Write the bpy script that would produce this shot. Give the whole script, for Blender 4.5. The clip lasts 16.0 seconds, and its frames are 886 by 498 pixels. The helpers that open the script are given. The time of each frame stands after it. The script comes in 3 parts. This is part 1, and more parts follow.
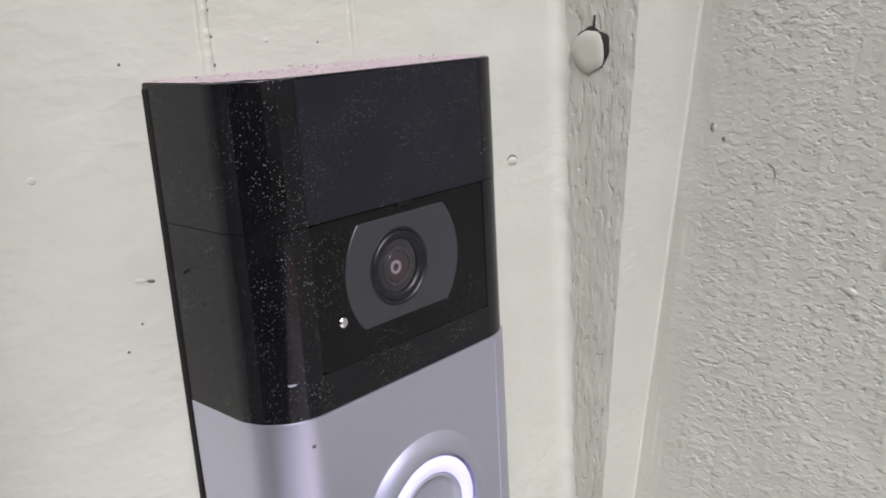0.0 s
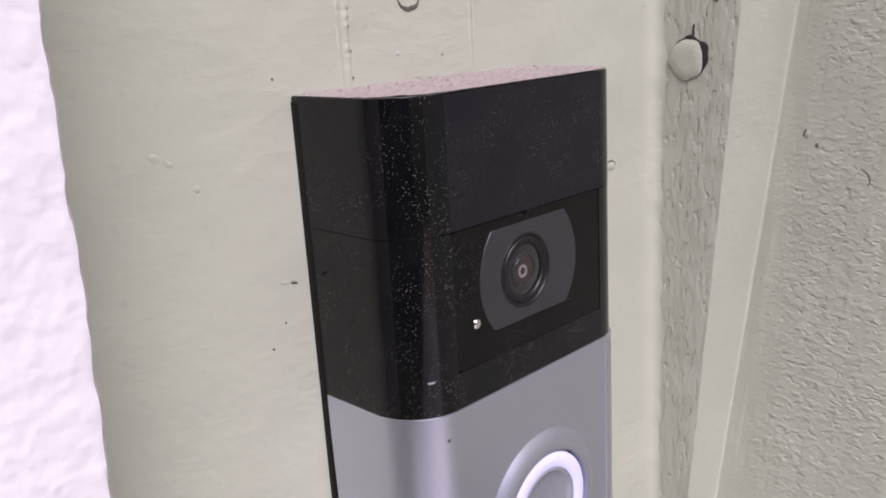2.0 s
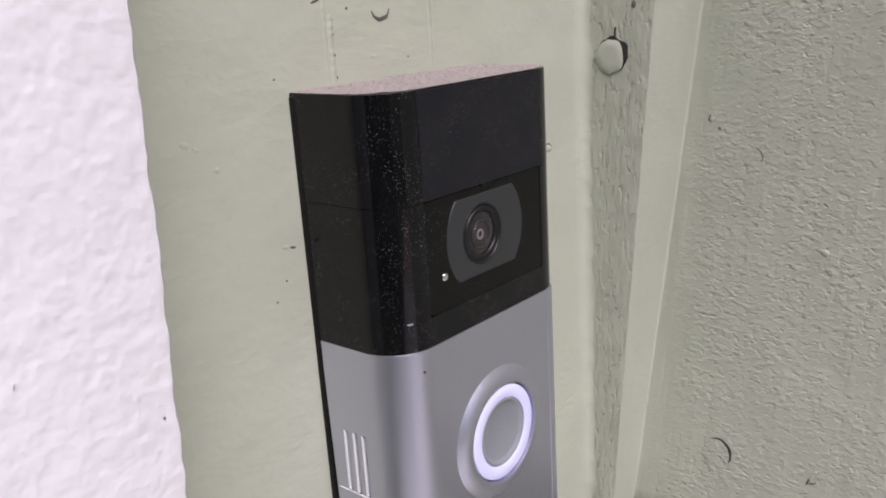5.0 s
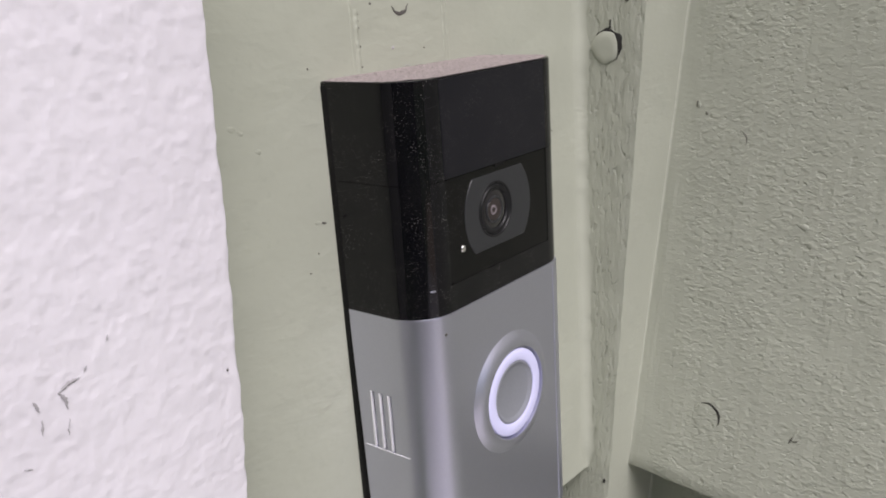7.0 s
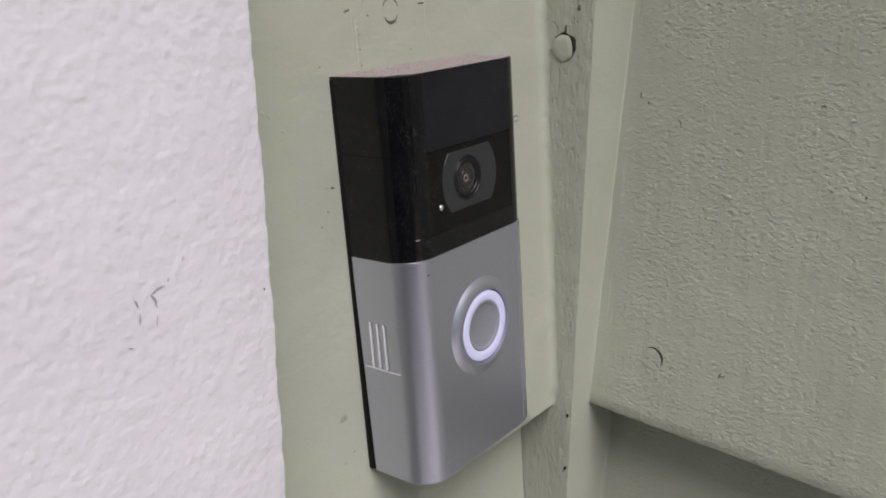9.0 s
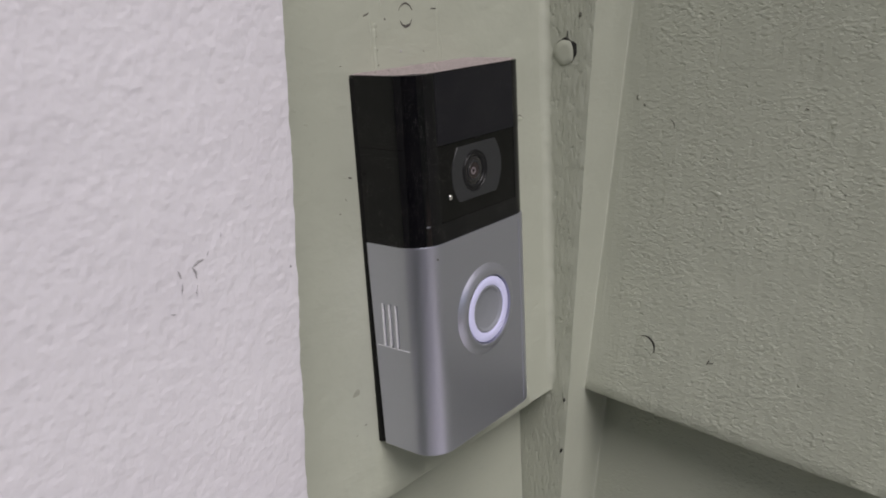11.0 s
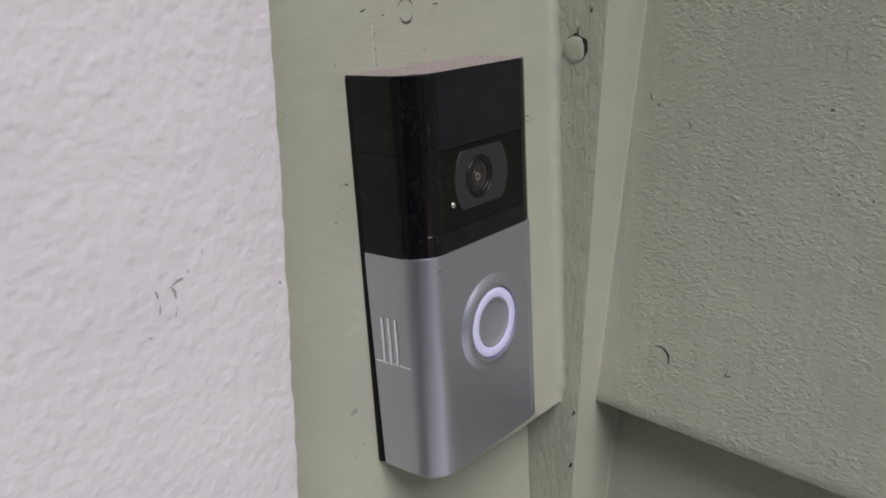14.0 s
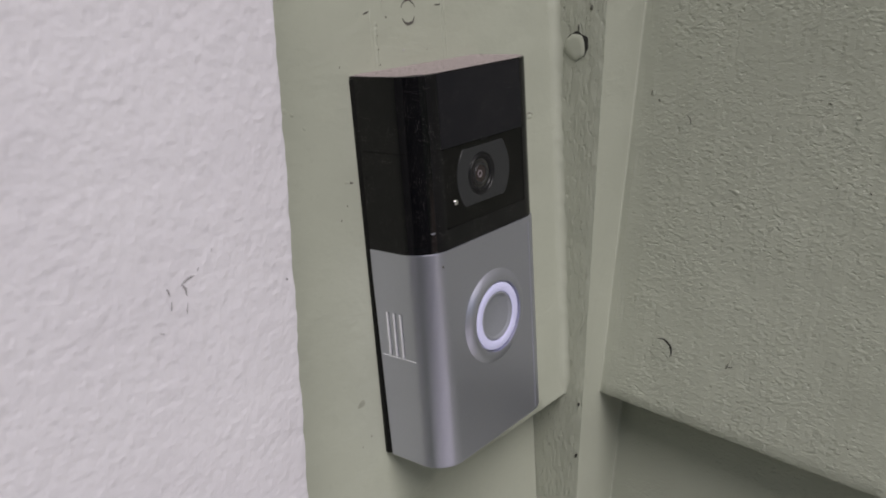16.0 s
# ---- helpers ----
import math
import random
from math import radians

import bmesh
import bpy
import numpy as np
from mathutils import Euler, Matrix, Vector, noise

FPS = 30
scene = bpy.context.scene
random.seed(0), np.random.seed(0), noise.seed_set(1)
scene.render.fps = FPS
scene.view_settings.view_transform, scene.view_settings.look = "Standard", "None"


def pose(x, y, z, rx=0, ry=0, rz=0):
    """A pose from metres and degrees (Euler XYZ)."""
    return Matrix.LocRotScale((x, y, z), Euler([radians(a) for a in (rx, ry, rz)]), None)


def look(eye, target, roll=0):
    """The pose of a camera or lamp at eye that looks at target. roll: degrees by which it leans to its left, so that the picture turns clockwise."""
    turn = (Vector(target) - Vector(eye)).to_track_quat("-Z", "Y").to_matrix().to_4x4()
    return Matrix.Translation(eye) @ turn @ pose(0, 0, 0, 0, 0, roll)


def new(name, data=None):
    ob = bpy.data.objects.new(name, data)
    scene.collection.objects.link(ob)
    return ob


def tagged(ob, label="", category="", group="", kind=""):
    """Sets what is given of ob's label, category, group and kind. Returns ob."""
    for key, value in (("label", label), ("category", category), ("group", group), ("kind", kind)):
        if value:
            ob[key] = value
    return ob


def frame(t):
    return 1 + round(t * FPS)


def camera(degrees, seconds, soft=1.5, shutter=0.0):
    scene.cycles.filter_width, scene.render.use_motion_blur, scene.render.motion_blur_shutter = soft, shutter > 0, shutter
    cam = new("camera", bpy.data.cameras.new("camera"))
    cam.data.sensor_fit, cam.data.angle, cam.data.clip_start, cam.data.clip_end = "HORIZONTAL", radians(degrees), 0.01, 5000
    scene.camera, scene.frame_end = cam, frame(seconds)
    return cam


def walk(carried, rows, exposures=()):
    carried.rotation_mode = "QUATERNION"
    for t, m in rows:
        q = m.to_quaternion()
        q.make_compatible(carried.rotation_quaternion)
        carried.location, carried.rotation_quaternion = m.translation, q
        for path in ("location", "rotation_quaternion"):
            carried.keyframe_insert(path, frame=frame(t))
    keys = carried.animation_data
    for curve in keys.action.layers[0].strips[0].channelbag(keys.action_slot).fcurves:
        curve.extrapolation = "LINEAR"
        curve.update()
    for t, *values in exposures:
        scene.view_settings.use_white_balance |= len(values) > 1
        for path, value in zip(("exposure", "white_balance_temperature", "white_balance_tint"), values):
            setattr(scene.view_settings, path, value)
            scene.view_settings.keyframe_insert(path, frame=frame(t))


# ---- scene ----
# ------------------------------------------------------------- camera
cam = camera(54.05, 16.0, soft=1.9)
ROWS = [
    (0.0, -0.1015, -0.1202, 1.3446, 71.89, -0.36, -47.65),
    (0.5, -0.1053, -0.1226, 1.3476, 72.28, -0.29, -46.57),
    (1.0, -0.1093, -0.1202, 1.3479, 71.99, -0.69, -45.32),
    (1.5, -0.1134, -0.1169, 1.3494, 71.55, -0.66, -45.31),
    (2.0, -0.1177, -0.1122, 1.3486, 71.48, -0.15, -45.57),
    (2.5, -0.1341, -0.1151, 1.3452, 71.06, -0.36, -46.45),
    (3.0, -0.1380, -0.1171, 1.3500, 71.03, -0.39, -47.25),
    (3.5, -0.1402, -0.1172, 1.3470, 70.81, -0.41, -48.02),
    (4.0, -0.1439, -0.1239, 1.3497, 70.87, -0.32, -48.71),
    (6.5, -0.1579, -0.1320, 1.3578, 70.25, -0.28, -51.28),
    (7.0, -0.1668, -0.1348, 1.3569, 70.29, -0.14, -51.44),
    (7.5, -0.1724, -0.1435, 1.3688, 70.01, -0.15, -51.59),
    (8.0, -0.1803, -0.1481, 1.3694, 69.85, -0.16, -51.56),
    (8.5, -0.1819, -0.1511, 1.3689, 69.96, -0.07, -51.83),
    (9.0, -0.2078, -0.1729, 1.3651, 70.07, -0.02, -51.68),
    (9.5, -0.2313, -0.1880, 1.3634, 70.29, -0.46, -51.66),
    (10.0, -0.2240, -0.1835, 1.3642, 70.41, -0.80, -51.51),
    (12.5, -0.2319, -0.1841, 1.3693, 70.24, -0.67, -51.63),
    (13.0, -0.2246, -0.1807, 1.3694, 70.04, -0.62, -51.56),
    (13.5, -0.2190, -0.1750, 1.3683, 70.13, -0.66, -51.30),
    (14.0, -0.2119, -0.1745, 1.3661, 69.97, -0.57, -50.98),
    (14.5, -0.2105, -0.1738, 1.3650, 69.88, -0.37, -50.84),
    (15.0, -0.2110, -0.1811, 1.3679, 69.66, -0.15, -50.69),
    (15.5, -0.2151, -0.1792, 1.3668, 69.55, 0.11, -50.57),
    (16.0, -0.2150, -0.1797, 1.3689, 69.56, 0.12, -50.52),
]
EXPOSURES = [
    (0.0, 0.50, 6150, 18), (0.5, 0.55, 6150, 22), (1.0, 0.36, 6350, 26), (1.5, 0.36, 6250, 26), (2.0, 0.31, 6350, 21), (2.5, 0.28, 6400, 17),
    (3.0, 0.17, 6400, 16), (4.0, 0.14, 6400, 15), (6.5, 0.02, 6450, 12), (7.5, -0.05, 6450, 10), (8.5, -0.14, 6500, 9), (9.0, -0.26, 6500, 9),
    (9.5, -0.45, 6500, 9), (16.0, -0.51, 6500, 8),
]
walk(cam, [(t, pose(x, y, z, rx, ry, rz)) for t, x, y, z, rx, ry, rz in ROWS], EXPOSURES)

# ------------------------------------------------------------- light
world = bpy.data.worlds.new("overcast_sky")
scene.world = world
world.use_nodes = True
wn = world.node_tree.nodes
sky = wn.new("ShaderNodeTexSky")
sky.sky_type = "NISHITA"
sky.sun_disc = False
sky.sun_elevation = radians(57)
sky.sun_rotation = radians(210)
sky.air_density = 1.0
sky.dust_density = 1.5
world.node_tree.links.new(sky.outputs[0], wn["Background"].inputs[0])
wn["Background"].inputs[1].default_value = 0.058
sun = new("sun", bpy.data.lights.new("sun", "SUN"))
sun.data.energy = 5.0
sun.data.angle = radians(38)
sun.data.color = (1.0, 0.93, 0.955)
sun.matrix_world = look((-0.500, -0.866, 1.54), (0, 0, 0))

# ------------------------------------------------------------- materials
MM = 0.001


class Mat:
    """A small node builder round one principled material."""

    def __init__(self, name, rough=0.5, metal=0.0, coat=0.0):
        self.m = bpy.data.materials.new(name)
        self.m.use_nodes = True
        self.t = self.m.node_tree
        self.b = self.t.nodes["Principled BSDF"]
        self.b.inputs["Roughness"].default_value = rough
        self.b.inputs["Metallic"].default_value = metal
        self.b.inputs["Coat Weight"].default_value = coat
        self.co = self.t.nodes.new("ShaderNodeTexCoord").outputs["Object"]

    def link(self, a, b):
        self.t.links.new(a, b)

    def scaled(self, s, turn=(0, 0, 0)):
        n = self.t.nodes.new("ShaderNodeMapping")
        n.inputs["Scale"].default_value = s
        n.inputs["Rotation"].default_value = [radians(a) for a in turn]
        self.link(self.co, n.inputs["Vector"])
        return n.outputs[0]

    def noise(self, s, detail=3.0, rough=0.55, turn=(0, 0, 0), distort=0.0):
        n = self.t.nodes.new("ShaderNodeTexNoise")
        n.inputs["Scale"].default_value = 1.0
        n.inputs["Detail"].default_value = detail
        n.inputs["Roughness"].default_value = rough
        n.inputs["Distortion"].default_value = distort
        self.link(self.scaled(s if isinstance(s, tuple) else (s, s, s), turn), n.inputs["Vector"])
        return n.outputs[0]

    def cells(self, s, turn=(0, 0, 0)):
        n = self.t.nodes.new("ShaderNodeTexVoronoi")
        n.inputs["Scale"].default_value = 1.0
        self.link(self.scaled(s if isinstance(s, tuple) else (s, s, s), turn), n.inputs["Vector"])
        return n.outputs["Distance"]

    def ramp(self, v, stops):
        n = self.t.nodes.new("ShaderNodeValToRGB")
        e = n.color_ramp.elements
        while len(e) < len(stops):
            e.new(0.5)
        for k, (p, c) in zip(e, stops):
            k.position = p
            k.color = (*c, 1) if isinstance(c, tuple) else (c, c, c, 1)
        self.link(v, n.inputs[0])
        return n.outputs[0]

    def math(self, op, a, b):
        n = self.t.nodes.new("ShaderNodeMath")
        n.operation = op
        for k, v in enumerate((a, b)):
            if isinstance(v, (int, float)):
                n.inputs[k].default_value = v
            else:
                self.link(v, n.inputs[k])
        return n.outputs[0]

    def mix(self, f, a, b):
        n = self.t.nodes.new("ShaderNodeMix")
        n.data_type = "RGBA"
        for key, v in ((0, f), (6, a), (7, b)):
            if isinstance(v, tuple):
                n.inputs[key].default_value = (*v, 1)
            elif isinstance(v, (int, float)):
                n.inputs[key].default_value = v
            else:
                self.link(v, n.inputs[key])
        return n.outputs[2]

    def colour(self, c):
        if isinstance(c, tuple):
            self.b.inputs["Base Color"].default_value = (*c, 1)
        else:
            self.link(c, self.b.inputs["Base Color"])

    def rough(self, v):
        self.link(v, self.b.inputs["Roughness"])

    def bumps(self, *layers):
        """layers: (height socket, depth in metres)."""
        last = None
        for h, d in layers:
            n = self.t.nodes.new("ShaderNodeBump")
            n.inputs["Distance"].default_value = d
            n.inputs["Strength"].default_value = 1.0
            self.link(h, n.inputs["Height"])
            if last:
                self.link(last, n.inputs["Normal"])
            last = n.outputs[0]
        self.link(last, self.b.inputs["Normal"])


SAGE = (0.370, 0.387, 0.317)


def sage_paint(name, grain, depth, turn=(0, 0, 0), pits=0.0, rough=0.5, brush=0.0):
    """Sage green house paint over wood. grain: scale of the relief along each axis."""
    m = Mat(name, rough)
    broad = m.noise(14, 3)
    fine = m.noise(420, 2)
    c = m.mix(m.ramp(broad, [(0.3, 0.0), (0.7, 1.0)]), tuple(v * 0.95 for v in SAGE), tuple(v * 1.04 for v in SAGE))
    c = m.mix(m.math("MULTIPLY", m.ramp(fine, [(0.62, 0.0), (0.75, 1.0)]), 0.25), c, tuple(v * 0.8 for v in SAGE))
    m.colour(c)
    layers = [(m.noise(grain, 3, 0.5, turn, 0.1), depth)]
    if pits:
        dash = m.ramp(m.noise(tuple(g * 1.5 for g in grain), 2, 0.5, turn, 0.15), [(0.3, 0.0), (0.42, 1.0)])
        layers.append((dash, pits))
    layers.append((m.noise(60, 2), depth * 0.6))
    if brush:
        where = m.ramp(m.noise(26, 2), [(0.38, 0.2), (0.62, 1.0)])
        layers.append((m.math("MULTIPLY", where, m.noise((190, 190, 520), 2, 0.5, (0, 24, 0), 0.3)), brush))
        layers.append((m.noise(22, 2), 0.0011))
    m.bumps(*layers)
    return m.m


smooth_sage = sage_paint("smooth_sage_paint", (70, 70, 110), 0.00036, (0, 22, 0), 0.0, 0.42, 0.00016)


def rough_siding():
    """Rough-sawn board under sage paint: short torn dashes and pits, filled smooth with paint beside the post."""
    m = Mat("rough_sage_paint", 0.55)
    c = m.mix(m.ramp(m.noise(14, 3), [(0.3, 0.0), (0.7, 1.0)]), tuple(v * 0.94 for v in SAGE), tuple(v * 1.05 for v in SAGE))
    streak = m.ramp(m.noise((60, 90, 14), 3), [(0.5, 0.0), (0.75, 1.0)])
    m.colour(m.mix(m.math("MULTIPLY", streak, 0.16), c, tuple(v * 0.86 for v in SAGE)))
    where = m.ramp(m.noise(38, 2), [(0.36, 0.40), (0.62, 1.0)])
    lumps = m.ramp(m.noise((420, 370, 640), 2, 0.5, (-4, 0, 0), 0.1), [(0.46, 0.0), (0.70, 1.0)])
    dash = m.ramp(m.noise((500, 430, 720), 2, 0.5, (-4, 0, 0), 0.15), [(0.32, 0.0), (0.42, 1.0)])
    apart = m.t.nodes.new("ShaderNodeSeparateXYZ")
    m.link(m.co, apart.inputs[0])
    filled = m.ramp(m.math("ADD", m.math("MULTIPLY", apart.outputs[1], -10.0), m.math("MULTIPLY", m.noise(70, 2), 0.12)), [(0.20, 0.0), (0.36, 1.0)])
    where = m.math("MULTIPLY", where, filled)
    a = m.math("MULTIPLY", m.math("SUBTRACT", dash, 1.0), where)
    b = m.math("MULTIPLY", lumps, where)
    m.bumps((b, 0.00017), (a, 0.00017), (m.noise((600, 520, 900), 2, 0.5), 0.00007), (m.noise((120, 260, 30), 2), 0.00045), (m.noise(40, 2), 0.0008))
    return m.m


rough_sage_b = rough_siding()
rough_sage_post = sage_paint("grained_sage_paint", (640, 640, 220), 0.00042, (4, 0, 0), 0.0002, 0.55)
slick_sage = sage_paint("post_sage_paint", (60, 60, 60), 0.0003, (0, 30, 0), 0.0, 0.5, 0.0002)

m = Mat("lumpy_white_paint", 0.48)
c = m.mix(m.ramp(m.noise(16, 3), [(0.3, 0.0), (0.7, 1.0)]), (0.675, 0.65, 0.695), (0.73, 0.71, 0.75))
m.colour(c)
m.bumps((m.noise((440, 440, 380), 1, 0.4), 0.00028), (m.noise((190, 190, 170), 2, 0.4), 0.00026), (m.noise((560, 560, 110), 2, 0.5), 0.0001), (m.noise((240, 240, 700), 2, 0.5), 0.00006))
white_paint = m.m


def speckled(name, base, rough, gloss, dust):
    m = Mat(name, rough)
    speck = m.ramp(m.cells(2200), [(0.11, 1.0), (0.19, 0.0)])
    patch = m.ramp(m.noise(75, 4, 0.7), [(0.42, 0.0), (0.72, 1.0)])
    haze = m.ramp(m.noise(120, 4), [(0.4, 0.0), (0.8, 1.0)])
    f = m.math("MULTIPLY", speck, m.math("MULTIPLY", patch, dust))
    c = m.mix(m.math("MULTIPLY", haze, 0.009 * dust), base, (0.4, 0.37, 0.34))
    m.colour(m.mix(f, c, (0.45, 0.42, 0.40)))
    m.rough(m.math("ADD", m.math("MULTIPLY", haze, 0.08), rough))
    m.b.inputs["Specular IOR Level"].default_value = gloss
    return m.m


gloss_black = speckled("dusty_gloss_black_plastic", (0.003, 0.003, 0.004), 0.05, 0.30, 0.85)
satin_black = speckled("dusty_satin_black_plastic", (0.007, 0.007, 0.010), 0.36, 0.22, 0.75)
window_black = speckled("black_camera_window", (0.003, 0.003, 0.003), 0.16, 0.2, 0.35)
base_black = speckled("matt_black_plastic", (0.004, 0.004, 0.004), 0.5, 0.17, 0.2)

m = Mat("satin_nickel_paint", 0.36, 0.96)
c = m.mix(m.noise(1500, 1), (0.55, 0.555, 0.655), (0.585, 0.59, 0.69))
m.colour(c)
nickel = m.m

m = Mat("button_grey_plastic", 0.42, 0.55)
m.colour(m.mix(m.noise(1500, 2), (0.31, 0.325, 0.37), (0.36, 0.37, 0.415)))
button_grey = m.m

m = Mat("lit_white_ring", 0.35)
m.colour(m.mix(m.noise(300, 2), (0.52, 0.525, 0.75), (0.58, 0.58, 0.81)))
m.b.inputs["Emission Color"].default_value = (0.82, 0.80, 1.0, 1)
m.b.inputs["Emission Strength"].default_value = 0.08
ring_white = m.m

m = Mat("grey_lens_bezel_plastic", 0.42)
m.colour(m.mix(m.noise(900, 2), (0.017, 0.018, 0.020), (0.024, 0.025, 0.028)))
bezel_grey = m.m
m = Mat("dark_lens_ring", 0.4)
m.b.inputs["Specular IOR Level"].default_value = 0.25
m.colour(m.mix(m.noise(900, 2), (0.006, 0.006, 0.007), (0.011, 0.011, 0.012)))
ring_dark = m.m
m = Mat("coated_lens_glass", 0.04, 0.0, 0.6)
m.colour(m.mix(m.noise(400, 2), (0.006, 0.005, 0.007), (0.010, 0.008, 0.011)))
lens_glass = m.m
m = Mat("iris_coating", 0.15)
m.colour(m.mix(m.noise(900, 2), (0.020, 0.015, 0.015), (0.030, 0.021, 0.021)))
iris_brown = m.m
m = Mat("lens_core", 0.2)
m.colour(m.mix(m.noise(900, 2), (0.13, 0.115, 0.125), (0.18, 0.155, 0.165)))
lens_core = m.m
m = Mat("polished_metal", 0.08, 1.0)
m.colour(m.mix(m.noise(900, 2), (0.75, 0.72, 0.70), (0.85, 0.82, 0.80)))
chrome = m.m

m = Mat("pale_rib_plastic", 0.4, 0.3)
m.colour(m.mix(m.noise(900, 2), (0.76, 0.76, 0.80), (0.84, 0.84, 0.88)))
rib_grey = m.m

m = Mat("settled_dust", 0.95)
grit = m.ramp(m.noise(1500, 4, 0.7), [(0.35, 0.0), (0.65, 1.0)])
c = m.mix(grit, (0.17, 0.145, 0.14), (0.36, 0.315, 0.305))
c = m.mix(m.ramp(m.cells(700), [(0.12, 1.0), (0.2, 0.0)]), c, (0.10, 0.085, 0.08))
m.colour(c)
m.bumps((m.noise(1100, 4, 0.7), 0.0004))
dust_mat = m.m
m = Mat("grit_mark", 0.9)
m.colour(m.mix(m.noise(900, 2), (0.045, 0.042, 0.038), (0.11, 0.10, 0.09)))
grit_dark = m.m
m = Mat("scuff_grey", 0.8)
m.colour(m.mix(m.noise(700, 2), (0.28, 0.27, 0.28), (0.45, 0.43, 0.45)))
scuff_grey = m.m
m = Mat("dull_smudge", 0.7)
m.colour(m.mix(m.noise(700, 2), (0.25, 0.26, 0.21), (0.31, 0.32, 0.26)))
smudge = m.m
# paler nickel for the highlight line laid on the cover's right edge
m = Mat("highlight_nickel", 0.34, 0.9)
m.colour(m.mix(m.noise(900, 2), (0.66, 0.67, 0.78), (0.72, 0.73, 0.84)))
highlight_nickel = m.m
# near-black that stands for the shade inside open gaps
m = Mat("gap_dark", 0.95)
m.colour(m.mix(m.noise(500, 2), (0.008, 0.008, 0.007), (0.02, 0.019, 0.016)))
gap_dark = m.m
# mid-dark sage that paints in the shade of shallow cracks and chips
m = Mat("painted_crack_shade", 0.9)
m.colour(m.mix(m.noise(500, 2), (0.08, 0.08, 0.065), (0.14, 0.14, 0.115)))
crack_shade = m.m
m = Mat("sheathing", 0.9)
m.colour(m.mix(m.noise(20, 3), (0.12, 0.11, 0.09), (0.2, 0.18, 0.15)))
sheathing = m.m
m = Mat("lawn_soil", 0.95)
m.colour(m.mix(m.noise(3, 6, 0.7), (0.03, 0.055, 0.015), (0.06, 0.09, 0.03)))
m.bumps((m.noise(30, 4), 0.03))
lawn = m.m
# lightened to lift the tan strip mirrored in the black plastic
m = Mat("tan_gravel", 0.95)
m.colour(m.mix(m.noise(35, 5, 0.7), (0.32, 0.24, 0.17), (0.50, 0.40, 0.31)))
m.bumps((m.noise(60, 4), 0.01))
gravel = m.m
# kept bright so that the nickel corner mirrors a pale band
m = Mat("pale_concrete", 0.85)
m.colour(m.mix(m.noise(4, 5), (0.55, 0.53, 0.53), (0.64, 0.62, 0.62)))
m.bumps((m.noise(120, 4), 0.002))
concrete = m.m

# ------------------------------------------------------------- builders


def finish(name, bm, material, parent=None, smooth=True, angle=35):
    bmesh.ops.recalc_face_normals(bm, faces=bm.faces)
    data = bpy.data.meshes.new(name)
    bm.to_mesh(data)
    bm.free()
    data.materials.append(material)
    if smooth:
        data.polygons.foreach_set("use_smooth", [True] * len(data.polygons))
        data.set_sharp_from_angle(angle=radians(angle))
    ob = new(name, data)
    if parent:
        ob.parent = parent
    return ob


def part(name, bm, material, parent, label="", smooth=True, angle=35):
    ob = finish(name, bm, material, parent, smooth, angle)
    if label:
        ob["label"] = label
    return ob


def rings_to_mesh(rings, closed=True, caps=True):
    """Loft equal-length rings of points, in metres."""
    bm = bmesh.new()
    vs = [[bm.verts.new(p) for p in ring] for ring in rings]
    n = len(rings[0])
    for a, b in zip(vs, vs[1:]):
        for k in range(n if closed else n - 1):
            bm.faces.new((a[k], a[(k + 1) % n], b[(k + 1) % n], b[k]))
    if caps:
        bm.faces.new(vs[0])
        bm.faces.new(vs[-1])
    return bm


def lathe(profile, centre, segs=64, close=False):
    """Turn (radius, y) pairs in mm about an axis along y through centre (x, z) in mm."""
    bm = bmesh.new()
    cx, cz = centre
    loops = []
    for r, y in profile:
        if r < 1e-6:
            loops.append([bm.verts.new((cx * MM, y * MM, cz * MM))])
        else:
            loops.append([bm.verts.new(((cx + r * math.cos(a)) * MM, y * MM, (cz + r * math.sin(a)) * MM)) for a in (2 * math.pi * k / segs for k in range(segs))])
    pairs = list(zip(loops, loops[1:])) + ([(loops[-1], loops[0])] if close else [])
    for a, b in pairs:
        for k in range(segs):
            j = (k + 1) % segs
            if len(a) == 1:
                bm.faces.new((a[0], b[k], b[j]))
            elif len(b) == 1:
                bm.faces.new((a[k], a[j], b[0]))
            else:
                bm.faces.new((a[k], a[j], b[j], b[k]))
    return bm


def shell_outline(hw, depth, back, r, seg=12):
    """The outline of the bell's case seen from above, in mm: round front corners, open to the wall."""
    pts = [(-hw, back)]
    pts += [(-hw + r - r * math.cos(a), -depth + r - r * math.sin(a)) for a in (math.pi / 2 * k / seg for k in range(seg + 1))]
    pts += [(-x, y) for x, y in reversed(pts)]
    return [(x - 0.4, y) for x, y in pts]


def case_solid(hw, depth, back, r, z0, z1, bevel, bevel_top=None):
    bt = bevel if bevel_top is None else bevel_top
    rings = []
    for z, b in ((z0, bevel), (z0 + 0.3 * bevel, 0.3 * bevel), (z0 + bevel, 0), (z1 - bt, 0), (z1 - 0.3 * bt, 0.3 * bt), (z1, bt)):
        rings.append([(x * MM, y * MM, z * MM) for x, y in shell_outline(hw - b, depth - b, back, r - b)])
    return rings_to_mesh(rings)


